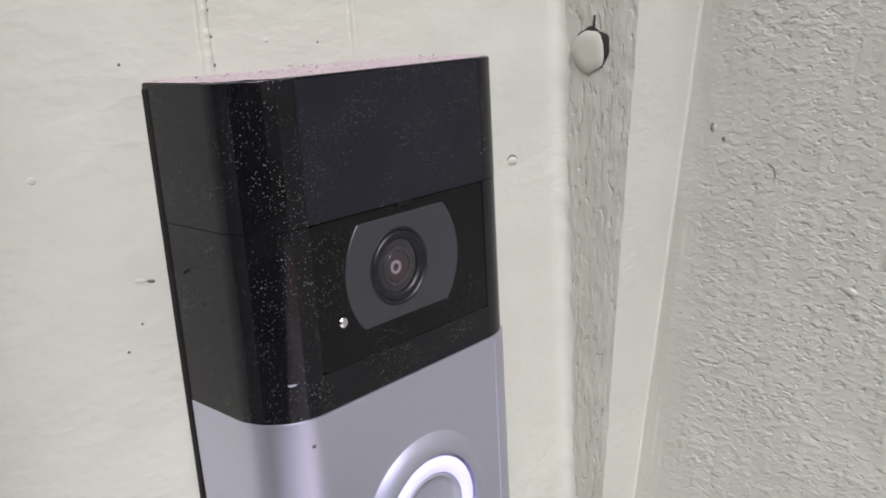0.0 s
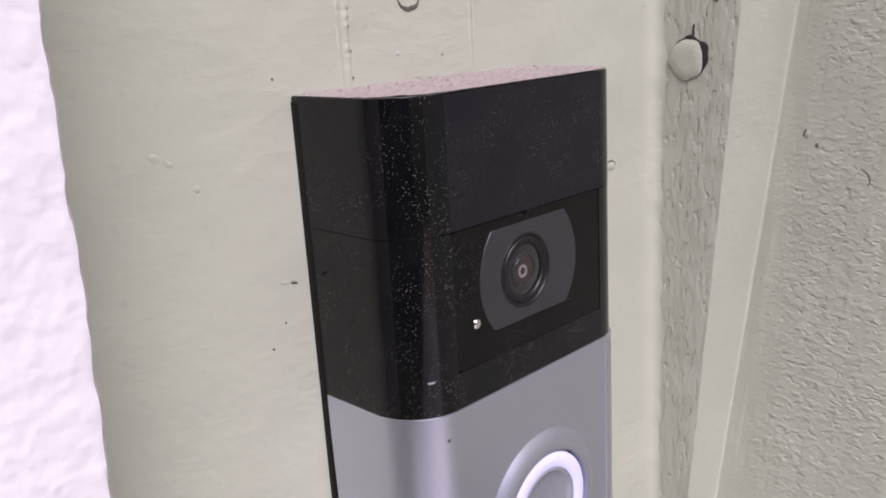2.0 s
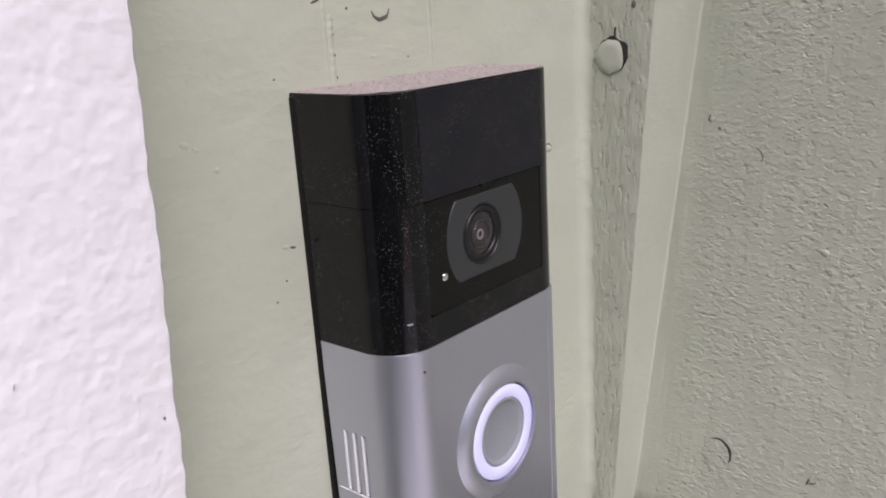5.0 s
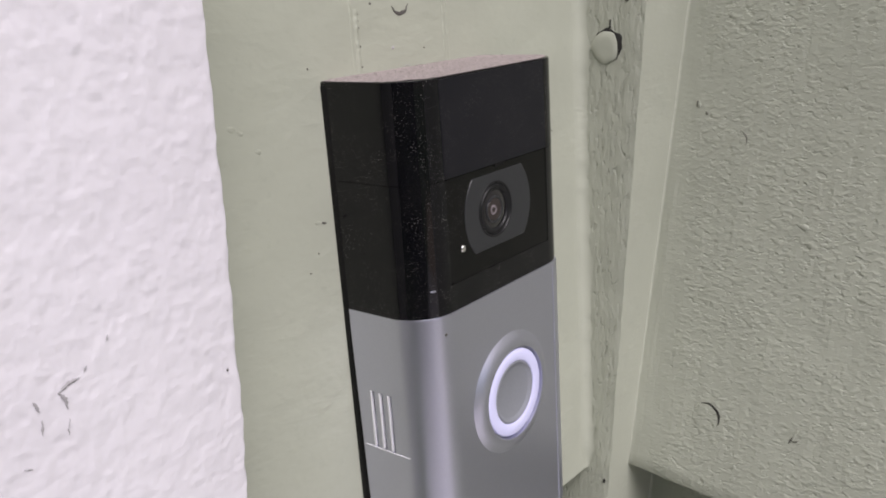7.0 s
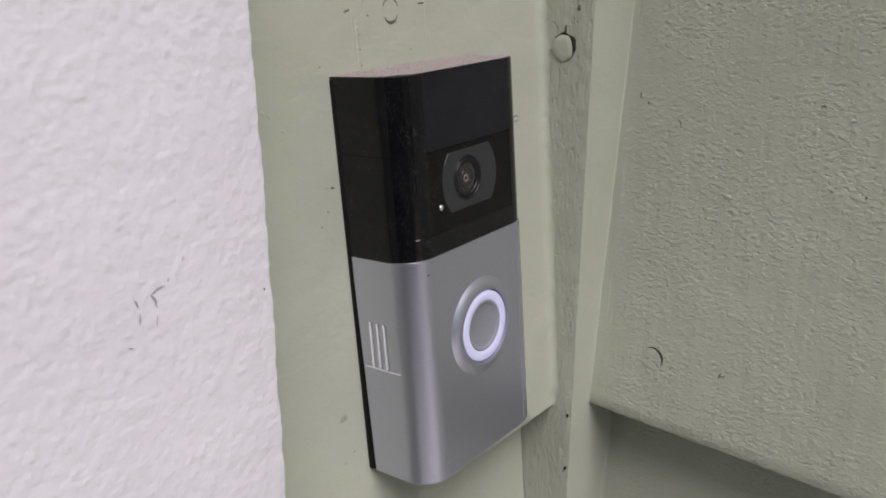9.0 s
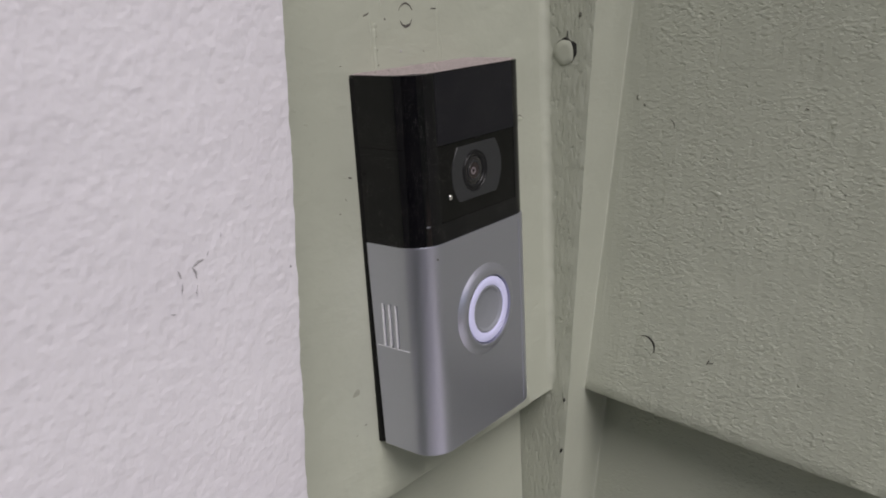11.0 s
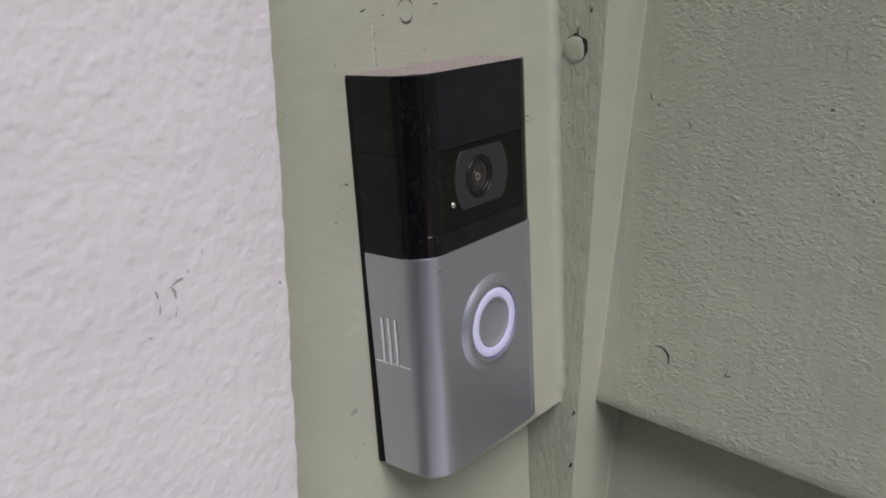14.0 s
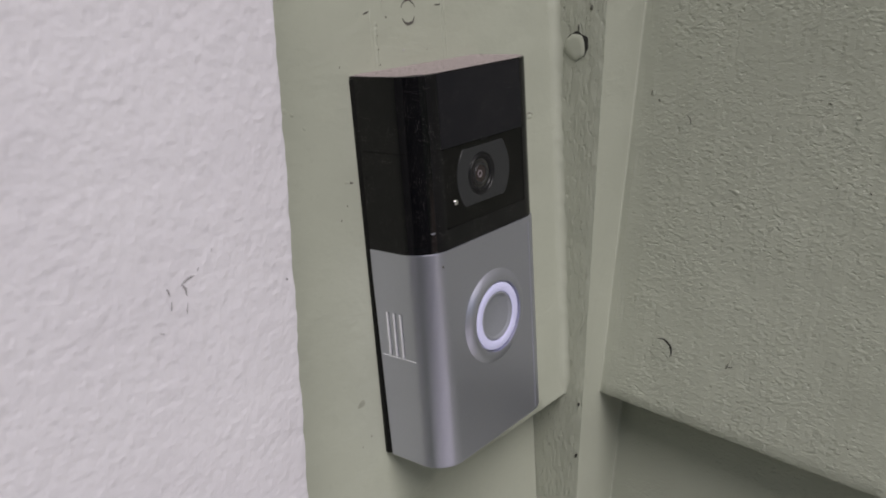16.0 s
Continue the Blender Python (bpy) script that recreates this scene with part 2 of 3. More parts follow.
def board(corners_section, a0, a1, axis, steps=1, wobble=0.0, seed=0, face=1.0):
    """A board with a section of (across, z) points in metres, run along an axis from a0 to a1."""
    rings = []
    for k in range(steps + 1):
        a = a0 + (a1 - a0) * k / steps
        ring = []
        for j, (p, z) in enumerate(corners_section):
            wob = wobble * (1.0 if j < 4 else face)
            w = wob * noise.noise((a * 90 + seed, j * 0.35, seed)) + 0.5 * wob * noise.noise((a * 330, j * 0.35, seed + 5))
            w2 = wob * noise.noise((a * 80, j * 0.4 + 9, seed + 3))
            ring.append((a, p + w, z + w2) if axis == "x" else (p + w, a, z + w2))
        rings.append(ring)
    return rings_to_mesh(rings)


def blob(bm, centre, size, seed=0, turn=0.0, rough=0.25):
    """A small uneven lump; size: three half axes in metres."""
    made = bmesh.ops.create_icosphere(bm, subdivisions=2, radius=1.0)["verts"]
    r = Matrix.Rotation(turn, 3, "Y")
    for v in made:
        k = 1 + rough * noise.noise(v.co * 1.7 + Vector((seed, seed * 2.3, 0)))
        v.co = Vector(centre) + r @ Vector((v.co.x * size[0] * k, v.co.y * size[1] * k, v.co.z * size[2] * k))


HOUSE = pose(0, 0, 1.2, 0, 0, -1.5)
BELL = pose(0, 0, 1.2, -4.97, 0, 0)

# ------------------------------------------------------------- ground
bm = bmesh.new()
bmesh.ops.create_grid(bm, x_segments=40, y_segments=40, size=400)
ground = finish("ground", bm, lawn, smooth=False)
tagged(ground, "mown green lawn with bare patches beside the house", "lawn", kind="structure")
# unseen slab, added to throw light up and whiten the nickel's corner
bm = bmesh.new()
bmesh.ops.create_cube(bm, size=1.0)
for v in bm.verts:
    v.co = Vector((1.2 + v.co.x * 6.2, -2.7 + v.co.y * 4.4, 0.04 + v.co.z * 0.1))
bmesh.ops.bevel(bm, geom=bm.edges[:], offset=0.01, segments=2, affect="EDGES")
bounce_slab = finish("pavement", bm, concrete)
tagged(bounce_slab, "unseen pale concrete slab added as a reflector for the nickel cover", "pavement", kind="structure")

# unseen bed, added only for its reflection in the doorbell's black corner
bm = bmesh.new()
bmesh.ops.create_grid(bm, x_segments=60, y_segments=30, size=1.0)
for v in bm.verts:
    x, y = 1.6 + v.co.x * 3.6, -6.75 + v.co.y * 1.8
    rim = min(1.0, 5 * (1 - max(abs(v.co.x), abs(v.co.y))))
    v.co = Vector((x, y, -0.02 + rim * (0.07 + 0.03 * noise.noise((x * 3, y * 3, 1)))))
bed = finish("mirrored_bed", bm, gravel)
tagged(bed, "unseen tan bed added to be mirrored in the gloss black corner", "gravel bed", kind="structure")

# dark leaves for the added screen that shuts out low sky
m = Mat("screen_leaf", 0.6)
m.colour(m.mix(m.noise(6, 5, 0.7), (0.018, 0.035, 0.010), (0.07, 0.10, 0.03)))
leafy = m.m


def hedge():
    """A tall screen of many small leaf clumps round the open side, unseen, added to block low sky."""
    rng = random.Random(5)
    verts, faces = [], []
    for k in range(20000):
        a = radians(rng.uniform(140, 246))
        r = 6.5 + rng.gauss(0, 0.25) + 0.5 * math.sin(a * 7)
        z = rng.uniform(0.0, 4.6 + 0.4 * math.sin(a * 5) + 0.25 * math.sin(a * 23))
        c = Vector((r * math.cos(a), r * math.sin(a), z))
        u = Vector((rng.gauss(0, 1), rng.gauss(0, 1), rng.gauss(0, 1))).normalized()
        v = u.orthogonal().normalized()
        s = rng.uniform(0.07, 0.16)
        i = len(verts)
        verts += [c - u * s, c + v * s * 0.6 + Vector((0, 0, 0.03)), c + u * s, c - v * s * 0.6 + Vector((0, 0, 0.03))]
        faces.append((i, i + 1, i + 2, i + 3))
    data = bpy.data.meshes.new("hedge")
    data.from_pydata(verts, [], faces)
    data.materials.append(leafy)
    return new("hedge", data)


tagged(hedge(), "unseen tall leafy screen added to block low sky and darken reflections", "hedge", kind="stuff")

# ------------------------------------------------------------- walls with lap siding
EXPOSE, SLOPE, THICK = 0.260, 0.088, 0.0125


def lap_section(across, z, side):
    """The section of a lap board whose lower front edge is at (across, z); side is the way into the wall."""
    h, r = EXPOSE + 0.025, 0.0010
    return [
        (across + side * (THICK - 0.001), z + 0.0005),
        (across + side * r, z),
        (across + side * r * 0.35, z + r * 0.3),
        (across, z + r),
        (across + side * SLOPE * 0.006, z + 0.006),
        (across + side * SLOPE * 0.05, z + 0.05),
        (across + side * SLOPE * 0.11, z + 0.11),
        (across + side * SLOPE * h, z + h),
        (across + side * (SLOPE * h + 0.004), z + h),
        (across + side * (THICK + 0.002), z + 0.03),
    ]


def block(x0, x1, y0, y1, z0, z1):
    bm = bmesh.new()
    bmesh.ops.create_cube(bm, size=1.0)
    for v in bm.verts:
        v.co = Vector(((x0 + x1) / 2 + v.co.x * (x1 - x0), (y0 + y1) / 2 + v.co.y * (y1 - y0), (z0 + z1) / 2 + v.co.z * (z1 - z0)))
    return bm


wall_north = finish("wall_north", block(-2.2, 2.4, 0.032, 2.4, -1.15, 1.5), sheathing, smooth=False)
wall_north.matrix_world = HOUSE
tagged(wall_north, "smooth sage green painted lap siding wall", "wall", kind="structure")
wall_east = finish("wall_east", block(0.136, 2.4, -2.0, 0.0315, -1.15, 1.5), sheathing, smooth=False)
wall_east.matrix_world = HOUSE
tagged(wall_east, "rough-sawn sage green painted lap siding wall", "wall", kind="structure")

for k in range(-4, 6):
    z = -0.0245 + EXPOSE * k
    near = k in (-1, 0)
    front = -0.0056 if k >= 0 else -0.0109
    part("siding_board", board(lap_section(front, z, 1), -2.15, -0.16, "x"), smooth_sage, wall_north)
    part("siding_board", board(lap_section(front, z, 1), -0.1585, 0.0773, "x", 160 if near else 1, 0.0003 if near else 0, k, 0.15), smooth_sage, wall_north)
    part("siding_board", board(lap_section(0.0926, z - 0.0022, 1), -1.95, -0.0146, "y", 500 if near else 1, 0.00022 if near else 0, k + 40), rough_sage_b, wall_east)

# corner post: two faces with their own surface
bm = block(0.0782, 0.135, -0.0142, 0.031, -1.15, 1.5)
post = finish("corner_trim", bm, slick_sage, smooth=False)
post.matrix_world = HOUSE
tagged(post, "square sage green corner post with rough grain side", "trim", kind="structure")


def grained_face():
    """A thin rough-sawn skin on the side of the post, with a worn front edge."""
    bm = bmesh.new()
    ny, nz = 16, 420
    grid = []
    for j in range(nz + 1):
        z = -0.30 + 0.60 * j / nz
        row = []
        for i in range(ny + 1):
            f = i / ny
            y = -0.0142 + 0.040 * f
            edge = max(0.0, 1 - f * 14)
            g = 0.00022 * noise.noise((f * 14, z * 45, 2)) + 0.00014 * noise.noise((f * 30, z * 160, 7))
            row.append(bm.verts.new((0.0777 + g + 0.0006 * edge * (0.6 + noise.noise((z * 120, 3, 1))), y - 0.0002 * edge, z)))
        grid.append(row)
    for a, b in zip(grid, grid[1:]):
        for i in range(ny):
            bm.faces.new((a[i], a[i + 1], b[i + 1], b[i]))
    return bm


part("grained_side", grained_face(), rough_sage_post, post)


# painted caulk smoothed into the inner corners beside the post
def caulk(corner, along, out, z0, z1, seed):
    """A hollow bead; along: its reach over the first face towards -x, out: over the second towards -y, in metres."""
    bm = bmesh.new()
    rows, n = [], 170
    for k in range(n + 1):
        z = z0 + (z1 - z0) * k / n
        x, y = corner(z)
        fade = min(1.0, 0.25 + (z - z0) / 0.012)
        w = (1 + 0.35 * noise.noise((z * 45, seed, 1)) + 0.2 * noise.noise((z * 220, seed, 3))) * fade
        row = []
        for i in range(13):
            f = i / 12
            edge = 0.00012 if i in (0, 12) else 0.0
            row.append(bm.verts.new((x - along * (1 - f) ** 2 * fade + (edge if i == 12 else 0), y - out * w * f * f + (edge if i == 0 else 0), z)))
        rows.append(row)
    for a, b in zip(rows, rows[1:]):
        for i in range(12):
            bm.faces.new((a[i], a[i + 1], b[i + 1], b[i]))
    return part("caulk_bead", bm, slick_sage, post, "painted caulk in the corner")


caulk(lambda z: (0.0927 + SLOPE * (z + 0.0267), -0.0142), 0.0008, 0.0012, -0.0262, 0.22, 2)
caulk(lambda z: (0.0927 + SLOPE * (z + 0.2867), -0.0142), 0.0008, 0.0012, -0.26, -0.0280, 5)
caulk(lambda z: (0.0778, -0.0056 + SLOPE * (z + 0.0245)), 0.0048, 0.0040, -0.0238, 0.22, 6)


# white casing board with a wavy painted edge
def casing():
    bm = bmesh.new()
    rows = []
    nz = 360
    zs = [-1.15] + [-0.20 + 0.50 * k / nz for k in range(nz + 1)] + [1.5]
    for z in zs:
        e = -0.0798 + 0.0007 * noise.noise((z * 60, 1, 4)) + 0.0006 * noise.noise((z * 190, 2, 4)) + 0.0002 * noise.noise((z * 480, 5, 4))
        e += -0.0006 * min(1.0, max(0.0, (z - 0.12) / 0.03))
        row = [(-0.19, 0.012), (-0.19, -0.0205), (-0.1888, -0.0218), (-0.16, -0.0218), (-0.13, -0.0218), (-0.10, -0.0218), (e - 0.0013, -0.0218), (e - 0.0006, -0.02165), (e - 0.00015, -0.0211), (e, -0.0203), (e, 0.012)]
        rows.append([(x, y + (0.0002 * noise.noise((x * 80, z * 70, 1)) if y < -0.015 else 0), z) for x, y in row])
    return rings_to_mesh(rows)


case_board = finish("door_casing", casing(), white_paint)
case_board.matrix_world = HOUSE
tagged(case_board, "white painted rough casing board with wavy edge", "casing", kind="structure")

# ------------------------------------------------------------- the video doorbell
def even(ob):
    """Keep flat faces flat in shading beside rounded edges."""
    mod = ob.modifiers.new("weighted", "WEIGHTED_NORMAL")
    mod.keep_sharp = True
    mod.weight = 90
    return ob


bell = new("video_doorbell")
bell.matrix_world = BELL
tagged(bell, "silver and black video doorbell with glowing white ring button", "doorbell")

HW, DEPTH, RAD = 30.6, 28.4, 9.6
part("base_plate", case_solid(30.8, 5.0, 3.0, 1.5, -0.3, 126.0, 0.4), base_black, bell, "matt black back plate against the siding")
upper = even(part("upper_cover", case_solid(HW, DEPTH, 2.0, RAD, 104.3, 126.8, 0.12, 0.4), gloss_black, bell, "dusty black plastic upper cover"))


def slab(x0, x1, z0, z1, y0, y1, bevel):
    """A thin plate in mm with softened edges."""
    bm = block(x0 * MM, x1 * MM, y1 * MM, y0 * MM, z0 * MM, z1 * MM)
    bmesh.ops.bevel(bm, geom=bm.edges[:], offset=bevel * MM, segments=2, affect="EDGES")
    return bm


part("front_panel", slab(-21.2, 20.4, 104.35, 126.45, -28.1, -28.55, 0.1), satin_black, upper, "satin black front panel")


def housing():
    """Gloss black camera housing with a sunk field for the window."""
    rings = []
    for z, sink in ((72.4, 0), (79.6, 0), (79.9, 4.6), (104.2, 4.6)):
        pts = shell_outline(HW - 0.06, DEPTH - 0.05, 2.0, RAD - 0.05)
        n = len(pts) // 2
        f = -(DEPTH - 0.05)
        extra = [(-20.9, f), (-20.8, f + sink), (-9.0, f + sink), (9.0, f + sink), (20.4, f + sink), (20.5, f)]
        pts = pts[:n] + extra + pts[n:]
        rings.append([(x * MM, y * MM, z * MM) for x, y in pts])
    return rings_to_mesh(rings)


house = even(part("camera_housing", housing(), gloss_black, bell, "dusty gloss black camera housing"))
CZ = 93.4


def window_plate():
    """Black window with a round opening for the lens."""
    seg = 128
    outer, inner = [], []
    for k in range(seg):
        a = 2 * math.pi * (k + 0.5) / seg
        dx, dz = math.cos(a), math.sin(a)
        top = 10.75 if dz > 0 else 13.72
        s = min(20.85 / max(1e-6, abs(dx)), top / max(1e-6, abs(dz)))
        outer.append((dx * s * MM, dz * s * MM))
        inner.append(((dx * 6.7 - 2.3) * MM, dz * 6.9 * MM))
    rings = []
    for loop, y in ((inner, -26.4), (outer, -26.4), (outer, -28.22), (inner, -28.22)):
        rings.append([(x, y * MM, CZ * MM + z) for x, z in loop])
    return rings_to_mesh(rings, caps=False)


part("camera_window", window_plate(), window_black, house, angle=20)


def clipped_plate(radius, clip, hole, centre, y0, y1, bevel=0.0, shift=0.0):
    """A round plate cut flat above and below, with a round hole, from depth y0 to y1 (mm)."""
    seg = 96
    cx, cz = centre

    def loop(r, cl, y):
        out = []
        for k in range(seg):
            a = 2 * math.pi * k / seg
            zz = r * math.sin(a)
            zz = max(-cl, min(cl, zz)) if cl else zz
            xx = r * math.cos(a)
            out.append(((cx + xx + (0 if cl else shift)) * MM, y * MM, (cz + zz) * MM))
        return out

    return rings_to_mesh([loop(hole, 0, y0), loop(radius, clip, y0), loop(radius, clip, y1 + bevel), loop(radius - bevel, clip - bevel, y1), loop(hole, 0, y1)], caps=False)


part("lens_bezel", clipped_plate(13.6, 9.0, 6.7, (-0.9, CZ), -28.1, -28.36, 0.12, -1.4), bezel_grey, house, "dark grey lens bezel with rounded sides")
part("lens_ring", lathe([(7.0, -28.2), (6.85, -28.42), (6.5, -28.45), (6.25, -28.2), (6.05, -28.2), (5.85, -28.4), (5.1, -28.32), (4.85, -28.05), (4.6, -28.0)], (-2.3, CZ)), ring_dark, house)
part("lens_glass", lathe([(4.9, -27.8), (4.6, -28.0), (3.8, -28.12), (2.6, -28.22), (1.2, -28.26), (0, -28.27)], (-2.4, CZ)), lens_glass, house)
part("inner_lens_ring", lathe([(3.35, -28.1), (3.3, -28.36), (2.9, -28.36), (2.8, -28.1)], (-2.7, CZ), 48), bezel_grey, house)
part("iris", lathe([(2.75, -28.1), (2.6, -28.3), (0, -28.3)], (-2.8, CZ), 48), iris_brown, house, "red-brown coated inner lens")
part("lens_core", lathe([(1.25, -28.1), (1.2, -28.4), (0.7, -28.4), (0.6, -28.1)], (-3.2, CZ), 32), lens_core, house)
part("sensor_dot", lathe([(1.0, -27.6), (0.98, -28.1), (0.75, -28.4), (0.4, -28.55), (0, -28.6)], (-15.6, 87.0), 24), chrome, house, "bright round sensor")
part("microphone_slot", block(-1.9 * MM, 1.3 * MM, -28.62 * MM, -28.0 * MM, 103.7 * MM, 104.5 * MM), base_black, house)


def faceplate():
    """Nickel front cover with three slots cut into its left side."""
    hw, d, r = 30.6, 28.8, 9.6
    cuts = [-8.5, -10.0, -11.3, -12.8, -14.1, -15.6]

    def outline(b, back):
        pts = [(-hw + b - 0.4, back)] + [(-hw + b - 0.4, c) for c in cuts] + shell_outline(hw - b, d - b, back, r - b, 14)[1:]
        return pts

    zs = [(-0.8, 1.0, 0), (-0.5, 0.35, 0), (0.2, 0, 0), (37.3, 0, 1), (52.5, 0, 0), (72.7, 0, 0), (73.05, 0.15, 0), (73.2, 0.5, 0)]
    bm = bmesh.new()
    rows = []
    for z, b, _ in zs:
        back = -5.6 + 1.5 * max(0.0, z) / 72.3
        rows.append([bm.verts.new((x * MM, y * MM, z * MM)) for x, y in outline(b, back)])
    n = len(rows[0])
    for (a, b), (_, _, slot) in zip(zip(rows, rows[1:]), zs):
        for k in range(n - 1):
            if slot and k in (1, 3, 5):
                quad = (a[k], a[k + 1], b[k + 1], b[k])
                deep = [bm.verts.new(v.co + Vector((1.6 * MM, 0, 0))) for v in quad]
                for j in range(4):
                    bm.faces.new((quad[j], quad[(j + 1) % 4], deep[(j + 1) % 4], deep[j]))
                bm.faces.new(deep)
                continue
            bm.faces.new((a[k], a[k + 1], b[k + 1], b[k]))
    bm.faces.new(rows[0])
    bm.faces.new(rows[-1])
    return bm


plate = even(part("faceplate", faceplate(), nickel, bell, "satin nickel front cover with side vents", angle=40))
# thin bright strip in place of the light caught where the front turns
part("edge_highlight", slab(21.2, 21.5, 1.2, 72.0, -28.5, -28.92, 0.06), highlight_nickel, plate)
BZ = 44.3
part("button_surround", lathe([(16.3, -28.72), (15.9, -28.98), (15.0, -29.7), (13.7, -30.3), (12.7, -30.5), (12.2, -30.35), (12.05, -29.1)], (0, BZ), 96), nickel, plate)
part("light_ring", lathe([(11.6, -29.0), (11.55, -29.9), (11.3, -30.05), (8.8, -30.05), (8.45, -29.9), (8.4, -29.2)], (0, BZ), 96), ring_white, plate, "glowing white light ring")
part("button", lathe([(8.35, -29.2), (8.3, -29.75), (7.95, -29.9), (7.6, -29.8), (7.1, -29.35), (6.7, -29.2), (0, -29.15)], (0, BZ), 96), button_grey, plate, "grey dished push button")
for y in (-8.9, -11.7, -14.5):
    part("vent_rib", slab(-31.1, -30.3, 37.45, 52.4, y + 0.34, y - 0.34, 0.1), rib_grey, plate, "pale vent rib")
part("seam_lip", slab(-31.12, -30.8, 37.0, 37.3, -5.6, -20.0, 0.08), rib_grey, plate)
spot_bm = bmesh.new()
blob(spot_bm, (-24.2 * MM, -28.42 * MM, 68.6 * MM), (0.4 * MM, 0.15 * MM, 0.35 * MM), 3)
part("fly_speck", spot_bm, grit_dark, plate)
spot_bm = bmesh.new()
blob(spot_bm, (-26.2 * MM, -27.1 * MM, 79.6 * MM), (0.8 * MM, 0.6 * MM, 0.09 * MM), 4, 0, 0.15)
part("scratch", spot_bm, button_grey, house)


def dust_layer():
    """Uneven dust lying on the flat top of the bell, thickest towards the wall."""
    bm = bmesh.new()
    nx, ny = 110, 52
    grid = {}
    for i in range(nx + 1):
        for j in range(ny + 1):
            x, y = -30.25 + 60.5 * i / nx, 1.5 - 29.6 * j / ny
            px, py = abs(x) - 20.9, -y - 18.7
            if px > 0 and py > 0 and math.hypot(px, py) > 9.3:
                continue
            edge = min(30.4 - abs(x), 28.3 + y, 3.0) / 3.0
            h = 126.84 + (0.10 + 0.35 * max(0, (y + 6) / 7)) * (0.5 + abs(noise.noise((x * 0.9, y * 0.9, 3)))) * max(0.0, edge) + 0.22 * max(0, noise.noise((x * 2.6, y * 2.6, 8))) * max(0.0, edge)
            grid[i, j] = bm.verts.new(((x - 0.4) * MM, y * MM, h * MM))
    for (i, j), v in list(grid.items()):
        q = [grid.get(k) for k in ((i, j), (i + 1, j), (i + 1, j + 1), (i, j + 1))]
        if all(q):
            bm.faces.new(q)
    return bm


part("dust", dust_layer(), dust_mat, upper, "pinkish grey dust settled on the top")


# ------------------------------------------------------------- small marks on the boards
def face_a(u, z):
    """A point on the smooth siding course, in metres, from mm along the wall and up."""
    return Vector((u * MM, -0.0056 + SLOPE * (z * MM + 0.0245), z * MM))


def face_b(w, z):
    return Vector((0.0926 + SLOPE * (z * MM + 0.026), w * MM, z * MM))


def spot(name, where, size, material, parent, seed, flat="y", turn=0.0, label="", rough=0.3):
    """One small uneven mark, size in mm: half width, half height, half depth."""
    bm = bmesh.new()
    if flat == "y":
        blob(bm, where, (size[0] * MM, size[2] * MM, size[1] * MM), seed, turn, rough)
    else:
        made = bmesh.ops.create_icosphere(bm, subdivisions=2, radius=1.0)["verts"]
        r = Matrix.Rotation(turn, 3, "X")
        for v in made:
            k = 1 + rough * noise.noise(v.co * 1.7 + Vector((seed, seed * 2.3, 0)))
            v.co = where + r @ Vector((v.co.x * size[2] * MM * k, v.co.y * size[0] * MM * k, v.co.z * size[1] * MM * k))
    return part(name, bm, material, parent, label)


def arc_crack(name, centre, radius, a0, a1, width, axis, material, parent, seed=0):
    """A curved crack that thins out at both ends; angles in degrees from the across axis."""
    bm = bmesh.new()
    rows, n = [], 22
    for k in range(n + 1):
        f = k / n
        a = radians(a0 + (a1 - a0) * f)
        half = width * MM * (0.15 + 0.85 * math.sin(math.pi * f)) * (0.75 + 0.5 * abs(noise.noise((f * 9, seed, 1))))
        r = radius * MM * (1 + 0.05 * noise.noise((f * 6, seed, 4)))
        row = []
        for rr, lift in ((r - half, 0.02), (r, 0.16), (r + half, 0.02)):
            p, q = rr * math.cos(a), rr * math.sin(a)
            row.append(bm.verts.new(centre + (Vector((-lift * MM, p, q + 0)) + Vector((SLOPE * q * (1 if parent is wall_east else 0), 0, 0)) if axis == "x" else Vector((p, -lift * MM + SLOPE * q, q)))))
        rows.append(row)
    for a, b in zip(rows, rows[1:]):
        for k in range(2):
            bm.faces.new((a[k], a[k + 1], b[k + 1], b[k]))
    return part(name, bm, material, parent)


def plug_disc(centre, radius, proud, axis, seed, lean):
    """A round filled fastener head with an uneven rim."""
    bm = bmesh.new()
    rings, seg = [], 40
    for f, h in ((1.0, -0.3), (1.0, proud * 0.6), (0.93, proud), (0.5, proud * 1.05), (0.02, proud * 1.05)):
        ring = []
        for k in range(seg):
            a = 2 * math.pi * k / seg
            r = radius * f * (1 + 0.22 * noise.noise((math.cos(a) * 1.5, math.sin(a) * 1.5, seed)))
            p, q = r * math.cos(a) * MM, r * math.sin(a) * MM
            ring.append(centre + (Vector((-h * MM + lean * q, p, q)) if axis == "x" else Vector((p, -h * MM + lean * q, q))))
        rings.append(ring)
    return rings_to_mesh(rings)


# plugged fastener on the post's grained side; a near-black disc above it paints the hole's shade
side = Vector((0.0777, -0.0021, 0.1252))
part("fastener_hole", plug_disc(side + Vector((0, -0.0008, 0.0010)), 4.9, 0.30, "x", 3, 0), gap_dark, post, "near-black disc painted as the shade in the hole's rim")
part("fastener_plug", plug_disc(side, 4.75, 0.5, "x", 5, 0), slick_sage, post, "painted round plug")
part("crack", block(0.0773, 0.0777, -0.0033, -0.0030, 0.1312, 0.1337), gap_dark, post)
spot("chip", Vector((0.0776, -0.0083, 0.1402)), (0.7, 1.1, 0.3), crack_shade, post, 4, "x")
spot("chip", Vector((0.0776, -0.0128, -0.0265)), (0.5, 0.9, 0.5), gap_dark, post, 6, "x")
